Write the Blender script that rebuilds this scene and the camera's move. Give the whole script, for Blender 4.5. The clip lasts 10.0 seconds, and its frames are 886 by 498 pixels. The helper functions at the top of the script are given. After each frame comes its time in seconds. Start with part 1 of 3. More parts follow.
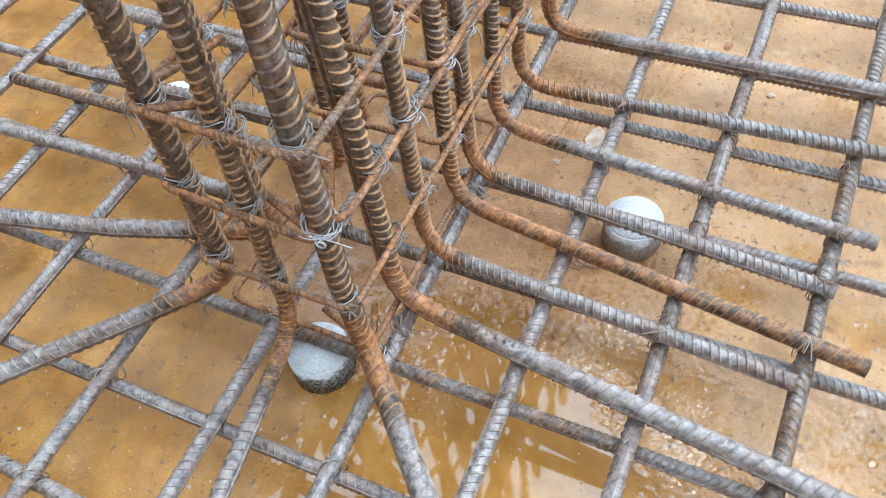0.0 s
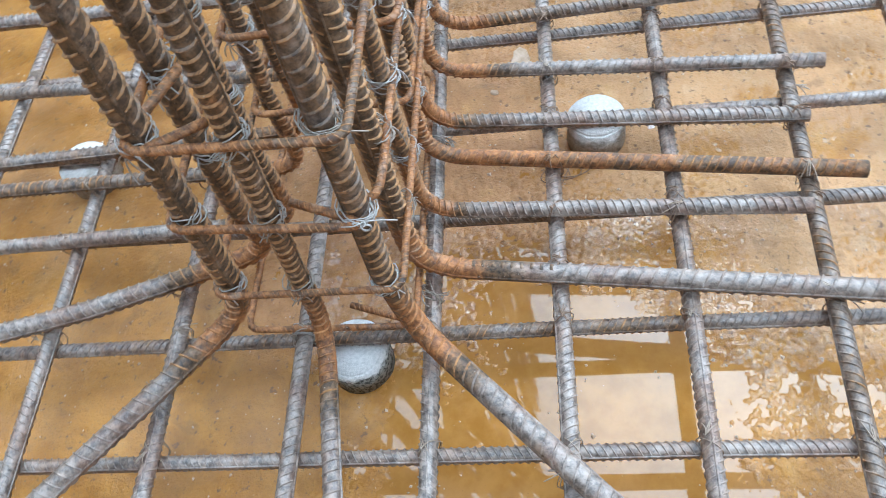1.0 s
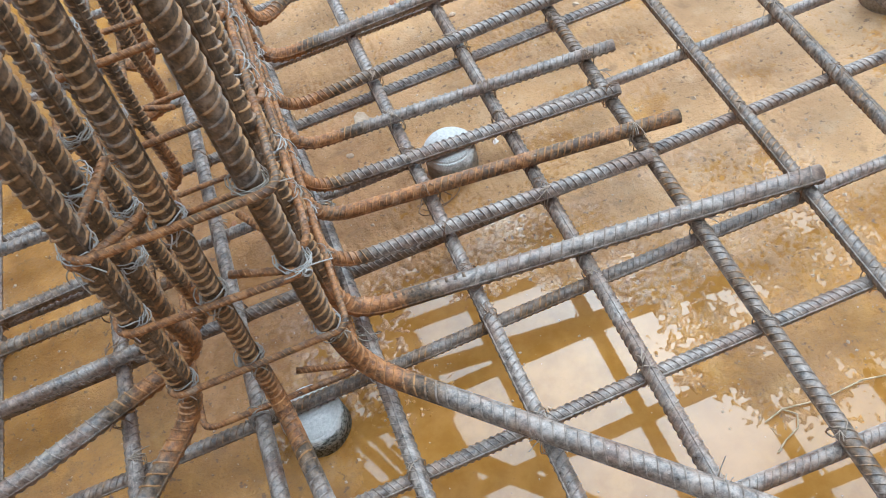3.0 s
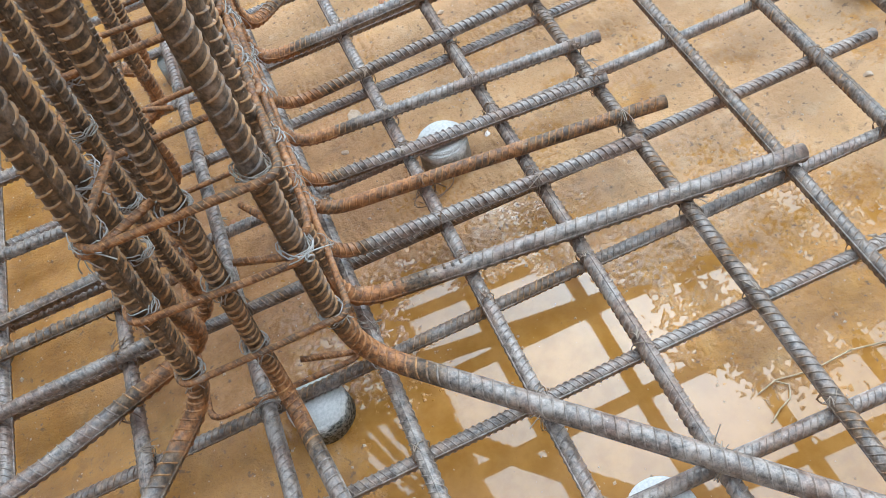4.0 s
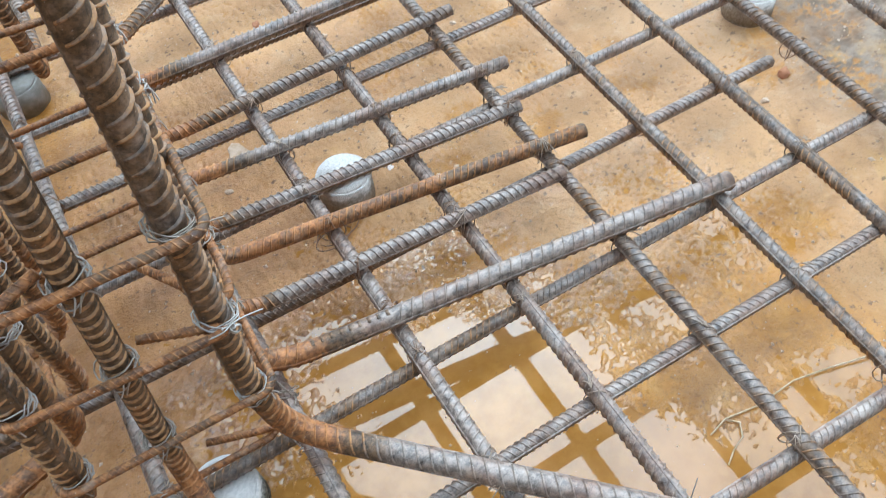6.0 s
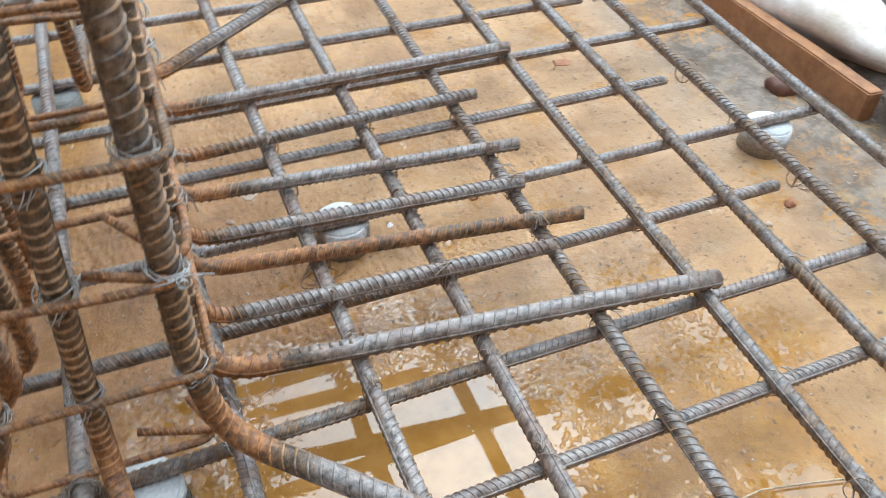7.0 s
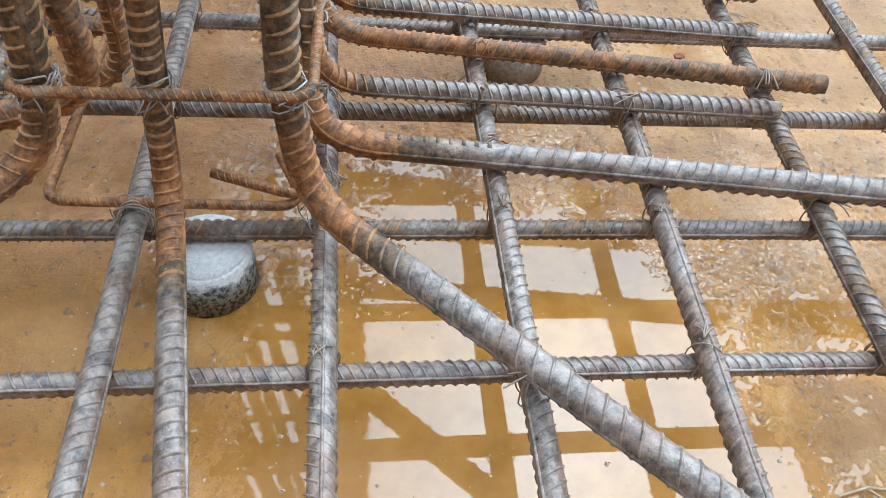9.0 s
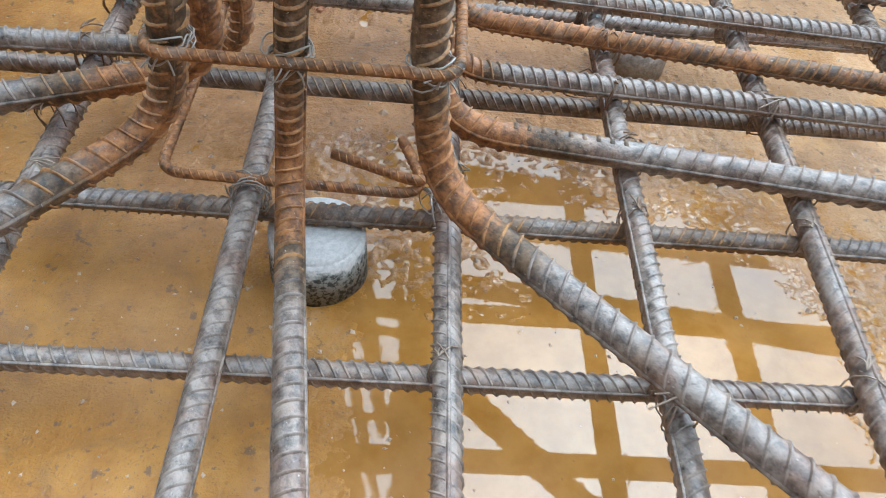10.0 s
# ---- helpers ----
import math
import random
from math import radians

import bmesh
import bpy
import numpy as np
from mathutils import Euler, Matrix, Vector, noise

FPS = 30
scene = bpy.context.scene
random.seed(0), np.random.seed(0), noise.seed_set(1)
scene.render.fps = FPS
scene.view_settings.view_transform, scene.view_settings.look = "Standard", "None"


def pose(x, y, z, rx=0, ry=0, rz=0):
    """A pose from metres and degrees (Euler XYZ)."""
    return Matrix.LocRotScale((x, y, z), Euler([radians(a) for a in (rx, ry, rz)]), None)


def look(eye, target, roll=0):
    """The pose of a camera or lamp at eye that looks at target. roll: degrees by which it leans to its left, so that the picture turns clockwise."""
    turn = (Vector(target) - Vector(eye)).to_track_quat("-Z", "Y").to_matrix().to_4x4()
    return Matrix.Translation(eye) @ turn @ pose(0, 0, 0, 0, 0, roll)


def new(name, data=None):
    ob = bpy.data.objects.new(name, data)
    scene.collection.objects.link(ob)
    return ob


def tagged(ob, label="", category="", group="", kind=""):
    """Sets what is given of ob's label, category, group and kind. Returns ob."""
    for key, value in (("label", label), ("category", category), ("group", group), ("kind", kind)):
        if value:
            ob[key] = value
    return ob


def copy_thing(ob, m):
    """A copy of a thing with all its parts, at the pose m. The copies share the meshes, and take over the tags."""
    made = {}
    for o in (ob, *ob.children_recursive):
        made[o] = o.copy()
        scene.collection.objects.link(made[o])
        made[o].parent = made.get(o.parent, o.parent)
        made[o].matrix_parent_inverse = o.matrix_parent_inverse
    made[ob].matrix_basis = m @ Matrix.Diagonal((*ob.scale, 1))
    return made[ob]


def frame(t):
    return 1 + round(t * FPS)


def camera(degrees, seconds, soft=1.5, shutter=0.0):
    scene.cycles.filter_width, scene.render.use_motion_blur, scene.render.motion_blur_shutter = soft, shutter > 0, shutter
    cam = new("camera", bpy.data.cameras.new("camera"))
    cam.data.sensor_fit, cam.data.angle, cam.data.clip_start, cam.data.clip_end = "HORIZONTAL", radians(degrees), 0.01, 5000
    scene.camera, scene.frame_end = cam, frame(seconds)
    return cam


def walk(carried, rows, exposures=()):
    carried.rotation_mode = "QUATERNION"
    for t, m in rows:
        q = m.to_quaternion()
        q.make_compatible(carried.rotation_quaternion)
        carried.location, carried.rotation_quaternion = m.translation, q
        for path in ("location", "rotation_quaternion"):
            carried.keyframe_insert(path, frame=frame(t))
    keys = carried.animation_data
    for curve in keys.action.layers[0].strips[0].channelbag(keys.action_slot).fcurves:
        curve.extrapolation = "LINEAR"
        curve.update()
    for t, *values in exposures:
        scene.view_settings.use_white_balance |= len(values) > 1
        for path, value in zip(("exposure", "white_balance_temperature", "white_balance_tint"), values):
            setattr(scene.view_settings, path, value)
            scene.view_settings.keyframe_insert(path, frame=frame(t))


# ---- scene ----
cam = camera(59.7, 10.0, soft=0.6, shutter=0.2)
PATH = [
    (0, (0.326, -0.197, 0.922), (-0.31, 0.812, -0.683), -9.6),
    (0.5, (0.223, -0.23, 0.897), (-0.284, 0.773, -0.757), -14.8),
    (1, (0.17, -0.248, 0.909), (-0.163, 0.793, -0.766), -18.1),
    (1.5, (0.147, -0.285, 0.929), (0.078, 0.867, -0.705), -18.0),
    (2, (0.1, -0.352, 0.946), (0.22, 0.822, -0.669), -17.4),
    (2.5, (0.084, -0.342, 0.935), (0.225, 0.811, -0.693), -16.3),
    (3, (0.08, -0.344, 0.947), (0.182, 0.833, -0.667), -18.1),
    (3.2, (0.081, -0.36, 0.958), (0.157, 0.833, -0.645), -20.0),
    (4.5, (0.036, -0.376, 0.942), (0.199, 0.793, -0.673), -17.2),
    (5, (-0.002, -0.307, 0.897), (0.193, 0.731, -0.801), -13.2),
    (5.5, (-0.012, -0.232, 0.874), (0.34, 0.732, -0.842), -7.6),
    (5.7, (0.001, -0.237, 0.892), (0.415, 0.742, -0.802), -8.2),
    (6.8, (-0.01, -0.328, 0.847), (0.728, 0.912, -0.537), 0.5),
    (7, (0.008, -0.356, 0.809), (0.589, 0.978, -0.562), 2.2),
    (7.5, (-0.027, -0.36, 0.703), (0.584, 0.933, -0.695), 9.9),
    (8, (-0.077, -0.357, 0.69), (0.597, 0.871, -0.738), 9.7),
    (8.5, (0.026, -0.311, 0.619), (0.33, 1.013, -0.849), 6.5),
    (9, (0.03, -0.314, 0.573), (0.235, 0.997, -0.923), 6.8),
    (9.5, (-0.025, -0.323, 0.57), (0.166, 0.949, -0.961), 8.8),
    (10, (-0.03, -0.285, 0.531), (0.053, 1.032, -0.971), 6.9),
]
EXPOSURES = ((0.0, 1.71, 5480.0), (1.0, 1.69, 5450.0), (1.6, 1.64, 5550.0), (2.3, 1.47, 5650.0), (4.5, 1.47, 5700.0), (5.0, 1.58, 5680.0), (7.0, 1.52, 5720.0), (7.6, 1.56, 5700.0), (8.4, 1.63, 5680.0), (10.0, 1.62, 5700.0))
walk(cam, [(t, look(eye, target, roll)) for t, eye, target, roll in PATH], [(t, stops, kelvin, 8.0) for t, stops, kelvin in EXPOSURES])

SKY, SUN, WATER_IOR = 0.17, 0.5, 1.60

# ---- world and light: bright overcast sky over an excavation ----
world = bpy.data.worlds.new("overcast_sky")
scene.world = world
world.use_nodes = True
wn, wl = world.node_tree.nodes, world.node_tree.links
wn.clear()
sky = wn.new("ShaderNodeTexSky")
sky.sky_type, sky.sun_disc = "NISHITA", False
sky.sun_elevation, sky.sun_rotation = radians(60), radians(30)
sky.air_density, sky.dust_density, sky.ozone_density = 1.0, 4.5, 1.5
haze = wn.new("ShaderNodeHueSaturation")
haze.inputs["Saturation"].default_value = 0.55
back = wn.new("ShaderNodeBackground")
back.inputs["Strength"].default_value = SKY
wout = wn.new("ShaderNodeOutputWorld")
wl.new(sky.outputs["Color"], haze.inputs["Color"])
cloud = wn.new("ShaderNodeMix")
cloud.data_type = "RGBA"
cloud.inputs[0].default_value = 0.72
cloud.inputs[7].default_value = (5.5, 6.2, 7.0, 1.0)
wl.new(haze.outputs["Color"], cloud.inputs[6])
cool = wn.new("ShaderNodeMix")
cool.data_type, cool.blend_type = "RGBA", "MULTIPLY"
cool.inputs[0].default_value = 1.0
cool.inputs[7].default_value = (0.875, 1.0, 1.015, 1.0)
wl.new(cloud.outputs[2], cool.inputs[6])
wl.new(cool.outputs[2], back.inputs["Color"])
wl.new(back.outputs["Background"], wout.inputs["Surface"])

sun = new("sun", bpy.data.lights.new("sun", "SUN"))
sun.data.energy, sun.data.angle, sun.data.color = SUN, radians(110), (1.0, 0.97, 0.93)
sun.matrix_world = look((1.1, 2.3, 3.0), (0, 0, 0))

# ---- materials ----


class Nodes:
    """A small writer of node trees."""

    def __init__(self, name):
        self.mat = bpy.data.materials.new(name)
        self.mat.use_nodes = True
        self.tree = self.mat.node_tree
        self.tree.nodes.clear()
        self.out = self.tree.nodes.new("ShaderNodeOutputMaterial")
        self.bsdf = self.tree.nodes.new("ShaderNodeBsdfPrincipled")
        self.tree.links.new(self.bsdf.outputs[0], self.out.inputs[0])
        self.where = self.tree.nodes.new("ShaderNodeNewGeometry").outputs["Position"]

    def set(self, socket, value):
        if isinstance(value, bpy.types.NodeSocket):
            self.tree.links.new(value, socket)
        else:
            socket.default_value = value

    def noise(self, scale, detail=4.0, rough=0.55, distort=0.0, where=None):
        n = self.tree.nodes.new("ShaderNodeTexNoise")
        self.set(n.inputs["Vector"], self.where if where is None else where)
        n.inputs["Scale"].default_value, n.inputs["Detail"].default_value = scale, detail
        n.inputs["Roughness"].default_value, n.inputs["Distortion"].default_value = rough, distort
        return n.outputs["Fac"]

    def step(self, value, low, high, a=0.0, b=1.0):
        n = self.tree.nodes.new("ShaderNodeMapRange")
        n.interpolation_type = "SMOOTHSTEP"
        for key, v in zip(("Value", "From Min", "From Max", "To Min", "To Max"), (value, low, high, a, b)):
            self.set(n.inputs[key], v)
        return n.outputs[0]

    def math(self, kind, a, b=0.0, clamp=False):
        n = self.tree.nodes.new("ShaderNodeMath")
        n.operation, n.use_clamp = kind, clamp
        self.set(n.inputs[0], a)
        self.set(n.inputs[1], b)
        return n.outputs[0]

    def mix(self, fac, a, b):
        n = self.tree.nodes.new("ShaderNodeMix")
        n.data_type = "RGBA"
        self.set(n.inputs[0], fac)
        for socket, v in ((n.inputs[6], a), (n.inputs[7], b)):
            self.set(socket, (*v, 1.0) if isinstance(v, tuple) and len(v) == 3 else v)
        return n.outputs[2]

    def attr(self, name):
        n = self.tree.nodes.new("ShaderNodeAttribute")
        n.attribute_name = name
        return n.outputs["Fac"]

    def random(self):
        return self.tree.nodes.new("ShaderNodeObjectInfo").outputs["Random"]

    def bump(self, height, strength, distance):
        n = self.tree.nodes.new("ShaderNodeBump")
        n.inputs["Strength"].default_value, n.inputs["Distance"].default_value = strength, distance
        self.set(n.inputs["Height"], height)
        self.tree.links.new(n.outputs[0], self.bsdf.inputs["Normal"])

    def done(self, color, rough, metal=0.0, ior=1.45):
        self.set(self.bsdf.inputs["Base Color"], color)
        self.set(self.bsdf.inputs["Roughness"], rough)
        self.set(self.bsdf.inputs["Metallic"], metal)
        self.bsdf.inputs["IOR"].default_value = ior
        return self.mat


def steel(name, crest):
    """Hot-rolled bar: grey mill scale that gives way to brown and orange rust where 'rust' is high."""
    n = Nodes(name)
    broad, fine, speck = n.noise(16, 5, 0.65), n.noise(120, 5, 0.7), n.noise(420, 2)
    blotch = n.noise(52, 5, 0.68, 0.5)
    level = n.math("ADD", n.attr("rust"), n.math("MULTIPLY", n.math("SUBTRACT", broad, 0.5), 0.9))
    level = n.math("ADD", level, n.math("MULTIPLY", n.math("SUBTRACT", blotch, 0.5), 0.8))
    if crest:
        level = n.math("ADD", level, 0.05)
    patina, pit = n.noise(45, 4, 0.65), n.noise(210, 4, 0.7, 0.4)
    scale_grey = n.mix(n.step(fine, 0.32, 0.68), (0.065, 0.048, 0.038), (0.330, 0.250, 0.202))
    scale_grey = n.mix(n.step(blotch, 0.46, 0.66, 0.0, 0.75), scale_grey, (0.43, 0.338, 0.280))
    scale_grey = n.mix(n.step(broad, 0.44, 0.64, 0.0, 0.85), scale_grey, n.mix(n.step(fine, 0.35, 0.65), (0.125, 0.068, 0.046), (0.310, 0.185, 0.130)))
    brown = n.mix(n.step(fine, 0.3, 0.7), (0.028, 0.0180, 0.0110), (0.225, 0.130, 0.068))
    orange = n.mix(n.step(fine, 0.3, 0.7), (0.140, 0.048, 0.0150), (0.480, 0.190, 0.060))
    orange = n.mix(n.step(blotch, 0.52, 0.7, 0.0, 0.6), orange, (0.500, 0.235, 0.088))
    col = n.mix(n.step(level, 0.18, 0.52), scale_grey, brown)
    col = n.mix(n.step(level, 0.66, 1.0), col, orange)
    if crest:
        # lighter rust tone on the ribs, with the light on their edges painted in
        lit_rust = n.mix(n.step(level, 0.38, 0.58), (0.31, 0.240, 0.195), (0.530, 0.250, 0.088))
        lit_edge = n.math("MULTIPLY", n.step(level, 0.38, 0.58, 0.35, 0.75), n.step(level, 0.7, 0.95, 1.0, 0.35))
        col = n.mix(n.math("MULTIPLY", n.step(fine, 0.32, 0.6, 0.35, 1.0), lit_edge), col, lit_rust)
    col = n.mix(n.step(patina, 0.54, 0.70, 0.0, 0.42), col, (0.43, 0.290, 0.200))
    col = n.mix(n.math("MULTIPLY", n.step(n.noise(85, 5, 0.7, 0.6), 0.52, 0.66, 0.0, 0.7), n.step(level, 0.1, 0.4, 0.6, 1.0)), col, (0.075, 0.043, 0.030))
    col = n.mix(n.step(pit, 0.60, 0.68, 0.0, 0.6), col, (0.050, 0.030, 0.021))
    col = n.mix(n.step(speck, 0.70, 0.76, 0.0, 0.8), col, (0.58, 0.50, 0.43))
    rough = n.math("ADD", n.step(level, 0.1, 0.7, 0.38, 0.60), n.math("MULTIPLY", n.math("SUBTRACT", fine, 0.5), 0.7))
    n.bump(n.math("ADD", n.math("ADD", n.math("MULTIPLY", fine, 0.6), n.math("MULTIPLY", speck, 0.3)), blotch), 0.55, 0.0016)
    n.done(col, rough, 0.0)
    n.set(n.bsdf.inputs["IOR"], n.step(level, 0.2, 0.7, 1.6, 1.45))
    return n.mat


STEEL, CREST = steel("bar_steel", False), steel("bar_rib_steel", True)


def wire_material(name, new_wire, old_wire):
    n = Nodes(name)
    tone = n.noise(90, 3)
    col = n.mix(n.step(n.math("ADD", n.random(), n.math("MULTIPLY", tone, 0.4)), 0.55, 1.15), new_wire, old_wire)
    return n.done(col, 0.5, 0.3)


def floor_material():
    """Muddy blinding concrete: pale tan where dry, ochre and glossy where 'wet' is high."""
    n = Nodes("muddy_blinding")
    wet = n.math("ADD", n.attr("wet"), n.math("MULTIPLY", n.math("SUBTRACT", n.noise(9, 6, 0.62), 0.5), 0.45), True)
    broad, mid, fine, grit = n.noise(3.2, 5, 0.6, 0.4), n.noise(22, 6, 0.65), n.noise(150, 4, 0.7), n.noise(480, 2)
    dry = n.mix(n.step(broad, 0.35, 0.68), (0.543, 0.292, 0.124), (0.437, 0.222, 0.091))
    dry = n.mix(n.step(mid, 0.5, 0.72, 0.0, 0.75), dry, (0.578, 0.355, 0.194))
    dry = n.mix(n.step(mid, 0.28, 0.42, 0.4, 0.0), dry, (0.271, 0.135, 0.060))
    dry = n.mix(n.attr("pale"), dry, (0.460, 0.280, 0.155))
    dry = n.mix(n.attr("dirt"), dry, n.mix(n.step(mid, 0.4, 0.6), (0.125, 0.088, 0.060), (0.270, 0.200, 0.145)))
    mud = n.mix(n.step(mid, 0.35, 0.65), (0.370, 0.146, 0.016), (0.485, 0.212, 0.032))
    mud = n.mix(n.step(broad, 0.45, 0.7, 0.0, 0.5), mud, (0.37, 0.185, 0.07))
    damp = n.mix(n.step(mid, 0.32, 0.66), (0.330, 0.144, 0.052), (0.490, 0.238, 0.094))
    col = n.mix(n.step(wet, 0.3, 0.85), dry, mud)
    col = n.mix(n.math("MULTIPLY", n.attr("damp"), n.step(n.noise(11, 5, 0.6), 0.3, 0.55, 0.45, 0.9)), col, damp)
    col = n.mix(n.step(n.noise(6.5, 6, 0.62, 0.6), 0.52, 0.70, 0.0, 0.55), col, (0.235, 0.100, 0.024))
    col = n.mix(n.step(n.noise(19, 5, 0.65, 0.9), 0.54, 0.70, 0.0, 0.4), col, (0.19, 0.095, 0.04))
    col = n.mix(n.step(n.noise(14, 5, 0.6, 0.5), 0.56, 0.72, 0.0, 0.35), col, (0.60, 0.33, 0.10))
    col = n.mix(n.step(grit, 0.62, 0.70, 0.0, 0.6), col, (0.189, 0.105, 0.063))
    col = n.mix(n.step(n.noise(85, 4, 0.6), 0.61, 0.68, 0.0, 0.8), col, (0.150, 0.080, 0.044))
    col = n.mix(n.step(fine, 0.67, 0.76, 0.0, 0.5), col, (0.732, 0.520, 0.388))
    # water standing in the hollows between the sand grains
    hollow = n.noise(400, 4, 0.65, 0.5)
    film = n.step(n.math("ADD", hollow, n.math("ADD", n.math("MULTIPLY", n.math("SUBTRACT", n.attr("film"), 1.0), 0.4), n.math("MULTIPLY", n.math("SUBTRACT", n.noise(13, 4, 0.6), 0.5), 0.3))), 0.43, 0.50)
    sand = n.math("ADD", n.math("ADD", n.math("MULTIPLY", fine, 0.5), n.math("MULTIPLY", mid, 0.6)), n.math("MULTIPLY", n.noise(260, 3, 0.6), 0.6))
    level = n.math("ADD", n.math("MULTIPLY", sand, n.math("SUBTRACT", 1.0, n.math("MULTIPLY", film, 0.93))), n.math("MULTIPLY", film, 0.74))
    n.bump(level, 0.6, 0.004)
    n.done(col, n.step(film, 0.0, 1.0, n.step(wet, 0.2, 0.75, 0.6, 0.3), 0.09), 0.0)
    n.set(n.bsdf.inputs["IOR"], n.math("ADD", 1.43, n.math("MULTIPLY", film, 0.3)))
    return n.mat


def water_material():
    """A thin film of muddy water."""
    n = Nodes("muddy_water")
    broad, mid = n.noise(4.0, 4, 0.6), n.noise(26, 6, 0.65)
    col = n.mix(n.step(mid, 0.32, 0.68), (0.348, 0.148, 0.025), (0.448, 0.205, 0.047))
    col = n.mix(n.step(broad, 0.42, 0.7, 0.0, 0.55), col, (0.378, 0.190, 0.082))
    col = n.mix(n.step(n.noise(210, 2), 0.70, 0.75, 0.0, 0.6), col, (0.236, 0.120, 0.049))
    n.bump(n.math("ADD", n.noise(30, 2), n.math("MULTIPLY", n.noise(95, 2), 0.5)), 0.03, 0.002)
    return n.done(col, 0.03, 0.0, WATER_IOR)


def plain(name, a, b, scale, rough, bump=0.3, metal=0.0, depth=0.003):
    n = Nodes(name)
    f, g = n.noise(scale, 5, 0.65), n.noise(scale * 9, 4, 0.65)
    col = n.mix(n.step(f, 0.3, 0.7), a, b)
    col = n.mix(n.step(g, 0.58, 0.75, 0.0, 0.5), col, tuple(v * 0.55 for v in a))
    n.bump(n.math("ADD", f, n.math("MULTIPLY", g, 0.5)), bump, depth)
    return n.done(col, rough, metal)


def spacer_material(foot):
    """Cast mortar: chalky white above. With foot, dark and damp where mud has splashed it; without, plain grey towards
    the bottom.
    """
    n = Nodes("spacer_mortar" if foot else "dry_spacer_mortar")
    sep = n.tree.nodes.new("ShaderNodeSeparateXYZ")
    n.set(sep.inputs[0], n.where)
    f, g = n.noise(60, 5, 0.7), n.step(n.noise(230, 4, 0.7), 0.3, 0.66)
    damp = n.math("ADD", sep.outputs["Z"], n.math("MULTIPLY", n.math("SUBTRACT", f, 0.5), 0.06))
    chalk = n.mix(g, (0.62, 0.565, 0.515), (0.80, 0.735, 0.68))
    grey = n.mix(n.step(g, 0.35, 0.75), (0.050, 0.047, 0.038), (0.30, 0.29, 0.25))
    grey = n.mix(n.step(damp, -0.006, 0.006), (0.035, 0.03, 0.022), grey)
    # plain grey up to the white top
    if not foot:
        grey = n.mix(g, (0.26, 0.225, 0.185), (0.46, 0.41, 0.35))
    col = n.mix(n.step(damp, 0.030, 0.046), grey, chalk)
    n.bump(n.math("ADD", f, g), 0.35, 0.0015)
    return n.done(col, 0.75)


WIRE, OLD_WIRE = wire_material("binding_wire", (0.42, 0.375, 0.335), (0.30, 0.240, 0.190)), wire_material("rusty_wire", (0.336, 0.250, 0.186), (0.213, 0.120, 0.069))
FLOOR, WATER, MORTAR = floor_material(), water_material(), spacer_material(True)
DRY_MORTAR = spacer_material(False)
EARTH = plain("bank_earth", (0.095, 0.058, 0.037), (0.235, 0.155, 0.103), 14, 0.8, 0.9, 0.0, 0.03)
TIMBER = plain("wet_timber", (0.246, 0.100, 0.039), (0.403, 0.175, 0.069), 25, 0.7)
# for the unseen sky blockers; kept dark so little light bounces onto the bars
SKY_BLOCK = plain("sky_block_dark", (0.135, 0.100, 0.075), (0.205, 0.155, 0.120), 2.5, 0.85)
LIME = plain("lime_lump", (0.515, 0.380, 0.274), (0.806, 0.660, 0.568), 9, 0.85, 0.7)
STONE = plain("stone", (0.470, 0.310, 0.196), (0.672, 0.500, 0.372), 60, 0.8)
BROWN = plain("broken_brick", (0.336, 0.130, 0.059), (0.470, 0.210, 0.108), 50, 0.85)
CLAY = plain("wet_clay", (0.120, 0.046, 0.026), (0.215, 0.090, 0.050), 50, 0.6)
CHIP = plain("white_chip", (0.806, 0.700, 0.647), (0.918, 0.800, 0.745), 60, 0.7)
TWIG = plain("twig_bark", (0.403, 0.270, 0.137), (0.616, 0.450, 0.294), 80, 0.8)

# ---- mesh helpers ----


def link_mesh(name, verts, faces, material, parent=None, label="", smooth=True, attrs=()):
    me = bpy.data.meshes.new(name)
    me.from_pydata(np.asarray(verts).tolist(), [], faces if isinstance(faces, list) else faces.tolist())
    me.materials.append(material)
    if smooth:
        me.polygons.foreach_set("use_smooth", np.ones(len(me.polygons), bool))
    for key, values in attrs:
        me.attributes.new(key, "FLOAT", "POINT").data.foreach_set("value", np.asarray(values, dtype=np.float32))
    me.update()
    ob = new(name, me)
    if parent is not None:
        ob.parent = parent
    if label:
        tagged(ob, label)
    return ob


def fillet(points, radius):
    """A polyline with its corners rounded, as evenly dense points."""
    p = [np.array(q, float) for q in points]
    out = [p[0]]
    for a, b, c in zip(p, p[1:], p[2:]):
        u, v = a - b, c - b
        lu, lv = np.linalg.norm(u), np.linalg.norm(v)
        u, v = u / lu, v / lv
        bend = math.pi - math.acos(max(-1, min(1, float(u @ v))))
        if bend < 0.03:
            out.append(b)
            continue
        cut = min(radius * math.tan(bend / 2), 0.48 * lu, 0.48 * lv)
        s, e = b + u * cut, b + v * cut
        count = max(3, int(bend / 0.16))
        for k in range(count + 1):
            t = k / count
            out.append((1 - t) ** 2 * s + 2 * t * (1 - t) * b + t ** 2 * e)
    out.append(p[-1])
    dense = [out[0]]
    for a, b in zip(out, out[1:]):
        length = np.linalg.norm(b - a)
        if length < 1e-6:
            continue
        n = max(1, int(length / 0.06))
        dense += [a + (b - a) * k / n for k in range(1, n + 1)]
    return np.array(dense)


